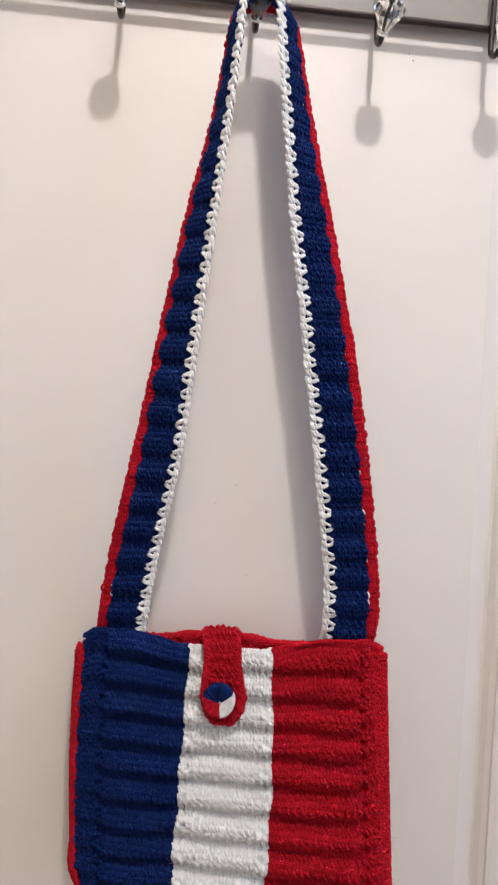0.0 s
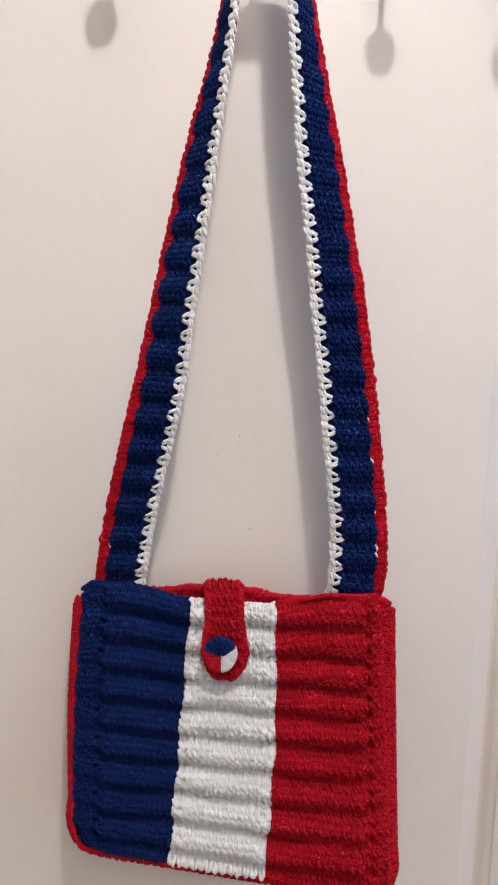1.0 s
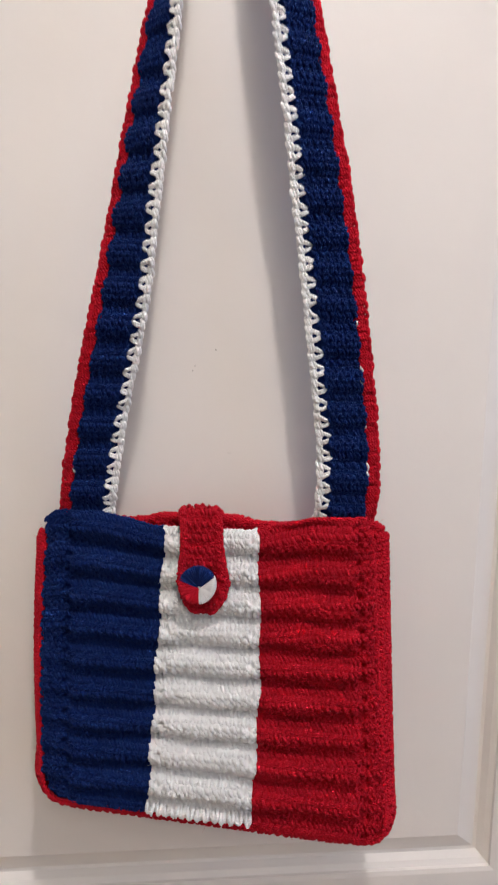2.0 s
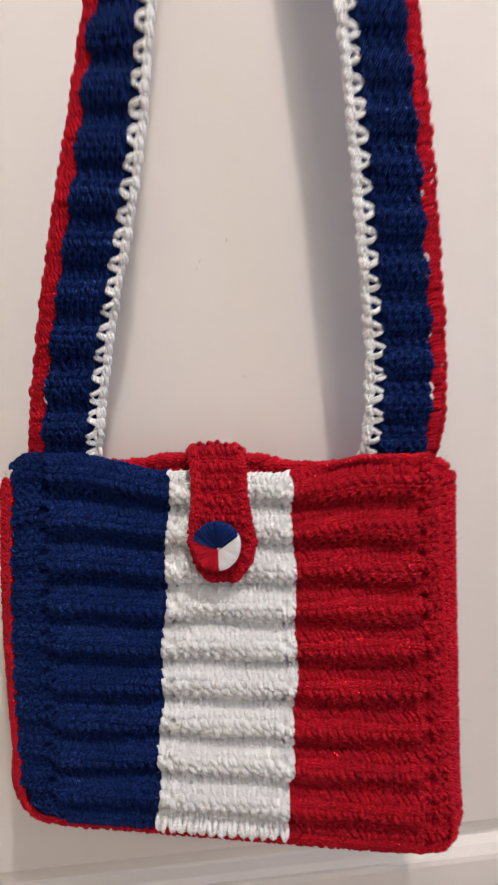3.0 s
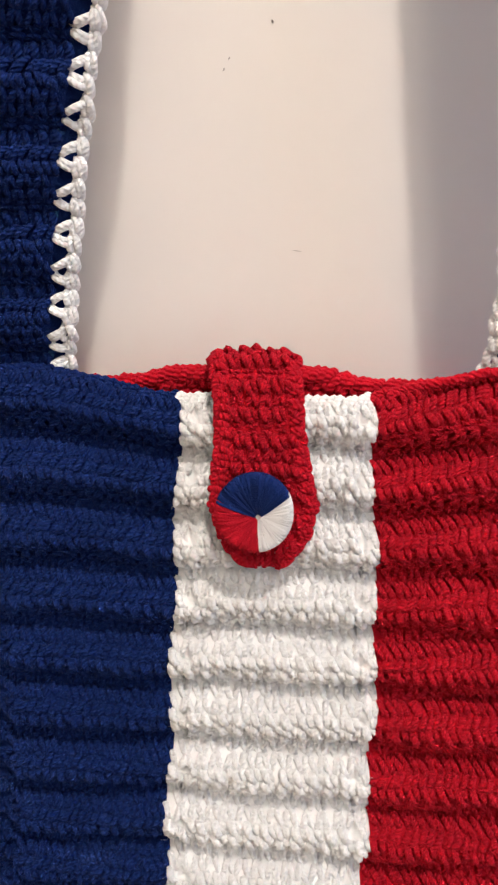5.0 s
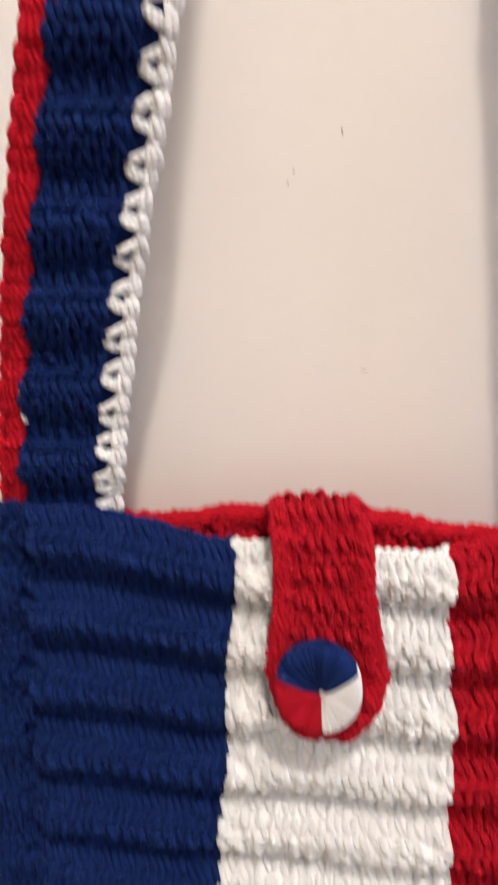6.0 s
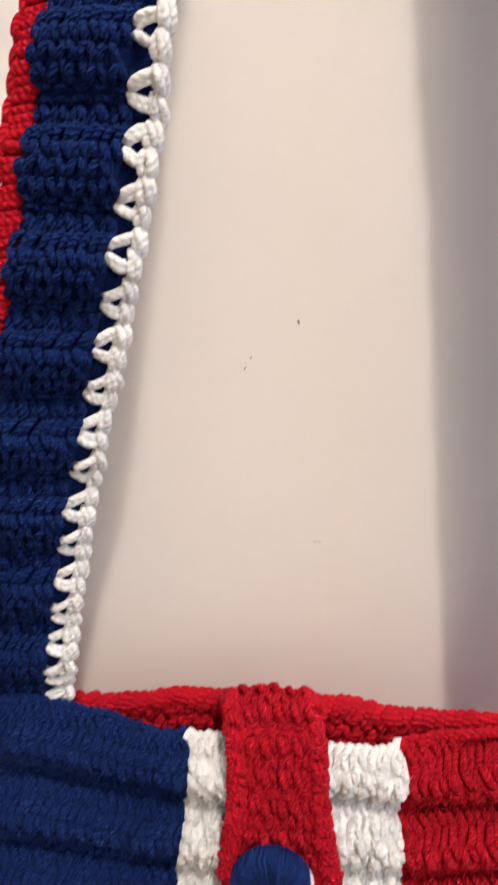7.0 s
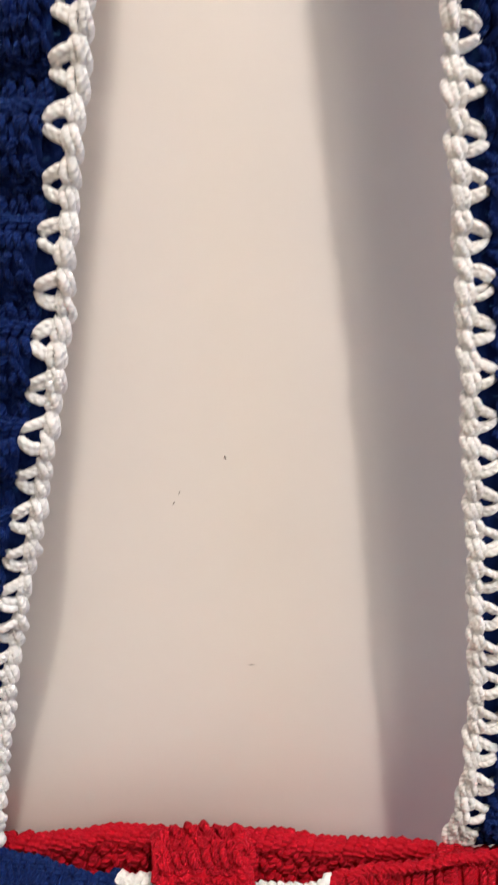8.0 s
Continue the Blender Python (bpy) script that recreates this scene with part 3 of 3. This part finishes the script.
# strap: one band from one side of the bag over the hook to the other
ZK = np.array([1.322, 1.345, 1.395, 1.497, 1.597, 1.694, 1.787, 1.865])
L_IN = np.array([-0.0830, -0.0805, -0.0730, -0.051, -0.039, -0.0275, -0.017, -0.009])
L_OUT = np.array([-0.127, -0.125, -0.1165, -0.094, -0.075, -0.055, -0.031, -0.018])
R_IN = np.array([0.0775, 0.0800, 0.0770, 0.0635, 0.050, 0.035, 0.025, 0.018])
R_OUT = np.array([0.125, 0.128, 0.1255, 0.112, 0.095, 0.076, 0.055, 0.040])
WIDE = 0.0450


def strap_rows():
    zz = np.linspace(1.322, 1.865, 100)
    rows = []
    for inner, outer, sgn, y0 in ((L_IN, L_OUT, -1, -0.050), (R_IN, R_OUT, 1, -0.050)):
        xi, xo = np.interp(zz, ZK, inner), np.interp(zz, ZK, outer)
        ker = np.ones(9) / 9
        pad = lambda q: np.convolve(np.concatenate([np.full(4, 2 * q[0]) - q[4:0:-1], q, np.full(4, 2 * q[-1]) - q[-2:-6:-1]]), ker, "valid")
        xi, xo = pad(xi), pad(xo)
        w = np.abs(xo - xi)
        yy = np.sqrt(np.maximum(WIDE ** 2 - w ** 2, 0)) * np.clip((zz - 1.45) / 0.1, 0, 1)
        yc = y0 - 0.11 * (xi + xo) / 2 + 0.002 - (0.018 if sgn < 0 else 0.003) * np.clip((zz - 1.36) / 0.12, 0, 1)
        foot = np.clip((1.45 - zz) / 0.1, 0, 1)
        yc = yc + 0.007 * np.clip((1.352 - zz) / 0.03, 0, 1)
        i = np.stack([xi, yc - yy / 2 - 0.13 * foot * (xi - xo) / 2, zz], -1)
        o = np.stack([xo, yc + yy / 2 - 0.13 * foot * (xo - xi) / 2, zz], -1)
        rows.append((i, o))
    (li, lo), (ri, ro) = rows
    n = 16
    t = np.linspace(0, 1, n + 2)[1:-1, None]

    def arch(p, q, top):
        mid = (p + q) / 2 + np.array([0, 0, top])
        return (1 - t) ** 2 * p + 2 * t * (1 - t) * (2 * mid - (p + q) / 2) + t ** 2 * q
    top_i, top_o = arch(li[-1], ri[-1], 0.030), arch(lo[-1], ro[-1], 0.012)
    i = np.concatenate([li, top_i, ri[::-1]])
    o = np.concatenate([lo, top_o, ro[::-1]])
    d = np.concatenate([[0], np.cumsum(np.linalg.norm(np.diff((i + o) / 2, axis=0), axis=1))])
    return i, o, d


S_IN, S_OUT, S_LEN = strap_rows()
TOTAL = S_LEN[-1]


class Band:
    """Columns from the inner to the outer edge, rows along the strap."""
    side = 1

    def __init__(self, columns, rows, lo, hi, rib):
        self.c, self.n, self.lo, self.hi, self.rib = columns, rows, lo, hi, rib

    def flat(self, u, s):
        s = np.clip(s, 0, TOTAL)
        pi = np.stack([np.interp(s, S_LEN, S_IN[:, q]) for q in range(3)], -1)
        po = np.stack([np.interp(s, S_LEN, S_OUT[:, q]) for q in range(3)], -1)
        return pi + (po - pi) * u[..., None]

    def __call__(self, a, b):
        u = self.lo + (self.hi - self.lo) * a / self.c
        s = TOTAL * b / self.n
        p = self.flat(u, s)
        e = 0.004
        n = np.cross(self.flat(u + 0.05, s) - self.flat(u - 0.05, s), self.flat(u, s + e) - self.flat(u, s - e))
        n /= np.linalg.norm(n, axis=-1, keepdims=True) + 1e-12
        wave = (0.5 + 0.5 * np.cos(2 * math.pi * s / 0.0268 + 0.25 * np.sin(40 * s))) ** 0.8
        h = self.rib * wave * (1 - 0.65 * np.clip((p[..., 2] - 1.55) / 0.2, 0, 1)) - 0.002 * (2 * u - 1) ** 2
        return p + STRAP_SIDE * n * h[..., None]


STRAP_SIDE = 1.0
band = Band(5, 6 * int(TOTAL / 0.0268) + 2, 0.20, 0.81, 0.0060)
p0, p1 = band.flat(np.array([0.3, 0.7]), np.array([0.2, 0.2])), band.flat(np.array([0.5, 0.5]), np.array([0.19, 0.21]))
STRAP_SIDE = 1.0 if np.cross(p0[1] - p0[0], p1[1] - p1[0])[1] < 0 else -1.0
band.side = STRAP_SIDE
k = Knit()
crochet(k, band, band.c, band.n, r=0.0015)
k.lint(band, band.c, band.n, 1500)
ga, gb = np.meshgrid(np.linspace(0, band.c, 13), np.linspace(0, band.n, band.n * 2))
pp, nn = on_surface(band, np.stack([ga, gb, np.full_like(ga, -0.0045)], -1))
k.sheet(pp)
# blue ground under the white edging
lip = Band(1, 160, 0.07, 0.26, 0.0015)
lip.side = STRAP_SIDE
ga, gb = np.meshgrid(np.linspace(0, 1, 5), np.linspace(0, 160, 641))
k.sheet(on_surface(lip, np.stack([ga, gb, np.full_like(ga, -0.0012)], -1))[0])
strap = k.make("strap", BLUE, bag, "long ribbed blue crocheted strap")

# white edging: a chain along the inner edge with slanting legs worked into the blue
edge_n = 2 * int(TOTAL / 0.0132)
inner = Band(1, edge_n, 0.0, 0.23, 0.0015)
inner.side = STRAP_SIDE
k = Knit()
r = np.arange(edge_n * 1.0)
for rows, ctrl, rad in ((r, [(0.16, -0.30, -0.0008), (0.05, 0.10, 0.0010), (0.12, 0.60, 0.0022), (0.32, 1.05, 0.0010)], 0.00125),
                        (r, [(0.26, -0.22, -0.0004), (0.14, 0.15, 0.0022), (0.22, 0.62, 0.0026), (0.38, 0.98, 0.0006)], 0.00125),
                        (r, [(0.14, -0.05, 0.0), (0.36, 0.20, 0.0024), (0.40, 0.65, 0.0020), (0.22, 1.15, -0.0005)], 0.00125),
                        (r[::2], [(0.30, 0.35, 0.001), (0.58, 0.46, 0.0026), (0.82, 0.68, 0.0026), (1.04, 0.90, -0.001)], 0.0012),
                        (r[::2], [(0.32, 0.55, 0.001), (0.58, 0.64, 0.0024), (0.80, 0.80, 0.0024), (0.98, 0.96, -0.001)], 0.0012),
                        (r[1::2], [(0.30, 0.65, 0.001), (0.58, 0.54, 0.0026), (0.82, 0.32, 0.0026), (1.04, 0.10, -0.001)], 0.0012),
                        (r[1::2], [(0.32, 0.45, 0.001), (0.58, 0.36, 0.0024), (0.80, 0.20, 0.0024), (0.98, 0.04, -0.001)], 0.0012)):
    pp, nn = on_surface(inner, stitch_paths(np.zeros(len(rows)), rows, ctrl, 0.035, 8))
    k.strands(pp, nn, rad * (0.9 + 0.2 * rng.random(len(rows))), sides=7)
# stray white loops that show at the far edge of the blue
srow = np.array([0.045, 0.052, 0.085, 0.12, 0.128, 0.165]) / TOTAL * edge_n
far = Band(1, edge_n, 0.76, 0.82, 0.0030)
far.side = STRAP_SIDE
for at in (srow[:2], edge_n - srow):
    pp, nn = on_surface(far, stitch_paths(np.full(len(at), 0.4), at, [(0.0, -0.2, 0.0), (0.2, 0.0, 0.0022), (0.5, 0.3, 0.0022), (0.4, 0.6, 0.0)], 0.15))
    k.strands(pp, nn, 0.0008)
k.make("white_edging", WHITE, strap, "white chain-stitch edging")

outer_n = int(TOTAL / 0.0066)
outer = Band(1, outer_n, 0.80, 1.0, 0.0012)
outer.side = STRAP_SIDE
k = Knit()
c, r = np.zeros(outer_n), np.arange(outer_n * 1.0)
ga, gb = np.meshgrid(np.linspace(0.05, 0.85, 4), np.linspace(0, outer_n, outer_n))
k.sheet(on_surface(outer, np.stack([ga, gb, np.full_like(ga, -0.001)], -1))[0])
for ctrl, rad in (([(-0.05, 0.25, 0.0), (0.2, 0.05, 0.0018), (0.55, -0.05, 0.0022), (0.85, 0.15, 0.0)], 0.0014),
                  ([(-0.02, 0.52, 0.0), (0.2, 0.38, 0.0018), (0.55, 0.30, 0.0022), (0.85, 0.45, 0.0)], 0.0013),
                  ([(-0.05, 0.85, 0.0), (0.2, 0.75, 0.0016), (0.55, 0.66, 0.0018), (0.85, 0.8, 0.0)], 0.0013),
                  ([(0.62, -0.2, 0.001), (0.80, 0.15, 0.0024), (0.86, 0.6, 0.0020), (0.70, 1.1, 0.0)], 0.0014),
                  ([(0.85, -0.2, 0.0), (1.0, 0.15, 0.0006), (1.0, 0.6, 0.0006), (0.85, 1.1, -0.001)], 0.0012)):
    pp, nn = on_surface(outer, stitch_paths(c, r, ctrl, 0.045, 8))
    k.strands(pp, nn, rad * (0.93 + 0.14 * rng.random(outer_n)), sides=7)
k.make("red_edging", RED, strap, "red single-crochet edging")

# closing tab from the back over the front
TAB = [(-0.032, 1.308), (-0.0345, 1.3185), (-0.0385, 1.3290), (-0.0465, 1.3365), (-0.0555, 1.3360), (-0.0625, 1.328), (-0.0660, 1.315), (-0.0690, 1.300), (-0.0705, 1.287), (-0.0720, 1.276), (-0.0730, 1.265), (-0.0735, 1.2580)]
TAB_Y, TAB_Z = np.array([q[0] for q in TAB]), np.array([q[1] for q in TAB])
TAB_S = np.concatenate([[0], np.cumsum(np.hypot(np.diff(TAB_Y), np.diff(TAB_Z)))])


class Tab:
    side = 1
    c, n = 6, 24

    def __call__(self, a, b):
        s = TAB_S[-1] * b / self.n
        y, z = np.interp(s, TAB_S, TAB_Y), np.interp(s, TAB_S, TAB_Z)
        u = 2 * a / self.c - 1
        f = b / self.n
        half = 0.0156 + 0.0040 * np.clip((f - 0.6) / 0.2, 0, 1)
        d = np.clip((f - 0.76) / 0.24, 0, 1)
        half = half * np.sqrt(1 - 0.95 * d * d)
        x = -0.0130 + 0.002 * np.clip((f - 0.4) / 0.4, 0, 1) + half * u
        y = y - 0.13 * (x + 0.0125) * np.clip(f * 3, 0, 1) + 0.0025 * np.clip(np.abs(u) - 0.6, 0, 1) / 0.4 - 0.0012 * (np.abs(u) > 0.66)
        fold = np.clip(1 - np.abs(f - 0.20) / 0.24, 0, 1)
        z = z - 0.0058 * np.abs(u) ** 4 * fold + 0.0009 * np.cos(2.6 * math.pi * u) * fold
        return np.stack([x, y, z], -1)


tab_s = Tab()
p, n = on_surface(tab_s, np.array([[3.0, 14.0, 0.0]]))
tab_s.side = 1 if n[0, 1] < 0 else -1
k = Knit()
crochet(k, tab_s, 6, 24, r=0.0015, pattern="BXBV", backing=0.0008)

ga, gb = np.meshgrid(np.linspace(0, 6, 13), np.linspace(0, 24, 61))
k.sheet(on_surface(tab_s, np.stack([ga, gb, np.full_like(ga, -0.004)], -1))[0])
r = np.arange(24.0)
for u0, sg in ((0.0, 1), (6.0, -1)):
    for ctrl in ([(0.9 * sg, 0.30, 0.0), (0.55 * sg, 0.05, 0.0016), (0.1 * sg, 0.1, 0.0012), (-0.12 * sg, 0.5, -0.001)], [(0.85 * sg, 0.75, 0.0), (0.55 * sg, 0.6, 0.0014), (0.1 * sg, 0.6, 0.0012), (-0.12 * sg, 0.95, -0.001)], [(0.5 * sg, -0.3, 0.0008), (0.1 * sg, 0.1, 0.0015), (0.05 * sg, 0.6, 0.0015), (0.4 * sg, 1.1, 0.0006)]):
        pp, nn = on_surface(tab_s, stitch_paths(np.full(24, u0), r, ctrl, 0.07, 7))
        k.strands(pp, nn, 0.0014, flat=0.85)
tab = k.make("closing_tab", RED, bag, "red crocheted closing tab")

# round button wound with yarn in three colours
BC = Vector((-0.0150, -0.0770, 1.2830))
face = Vector((-0.18, -0.95, 0.20)).normalized()
ux = Vector((1, 0, 0)) - face * face.x
ux.normalize()
uz = ux.cross(face) * -1
if uz.z < 0:
    uz = -uz
button = tagged(new("button"), "round button wound in blue, white and red yarn")
button.parent = bag
BR = 0.0135


def sector(name, mat, a0, a1, count, lift):
    k = Knit()
    ang = np.radians(np.linspace(a0, a1, count)) + rng.normal(0, 0.015, count)
    hub = np.array([0.0016, -0.0018])
    paths, norms = [], []
    for th in ang:
        q = []
        for t in np.linspace(0, 1, 7):
            rr = 0.0012 + (BR - 0.0012) * math.sin(t * math.pi / 2 * 1.15) / 1.0 if t < 0.87 else BR * (1.0 + 0.03 * (1 - t))
            hh = 0.0010 + 0.0055 * math.sin(math.pi * min(t * 0.62 + 0.12, 1)) ** 0.7 if t < 0.87 else 0.0010 - 0.003 * (t - 0.87) / 0.13
            w = 1 - rr / BR
            px, pz = rr * math.cos(th) + hub[0] * w, rr * math.sin(th) + hub[1] * w
            q.append(np.array(BC) + px * np.array(ux) + pz * np.array(uz) + (hh + lift * (1 - t)) * np.array(face))
        paths.append(q)
        norms.append([np.array(face)] * 7)
    k.strands(np.array(paths), np.array(norms), 0.00095, sides=6, taper=0.7, wound=0.08)
    # fan below the strands
    th = np.radians(np.linspace(a0, a1, 24))
    rr = np.linspace(0.0, BR, 6)
    grid = np.array([[np.array(BC) + q * math.cos(t) * np.array(ux) + q * math.sin(t) * np.array(uz) + (0.0045 * math.cos(q / BR * 1.3) - 0.0005) * np.array(face) for q in rr] for t in th])
    k.sheet(grid)
    return k.make(name, mat, button)


sector("blue_winding", BLUE, 27, 160, 40, 0.0006)
sector("red_winding", RED, 160, 278, 34, 0.0)
sector("white_winding", WHITE, 278, 387, 30, 0.0003)
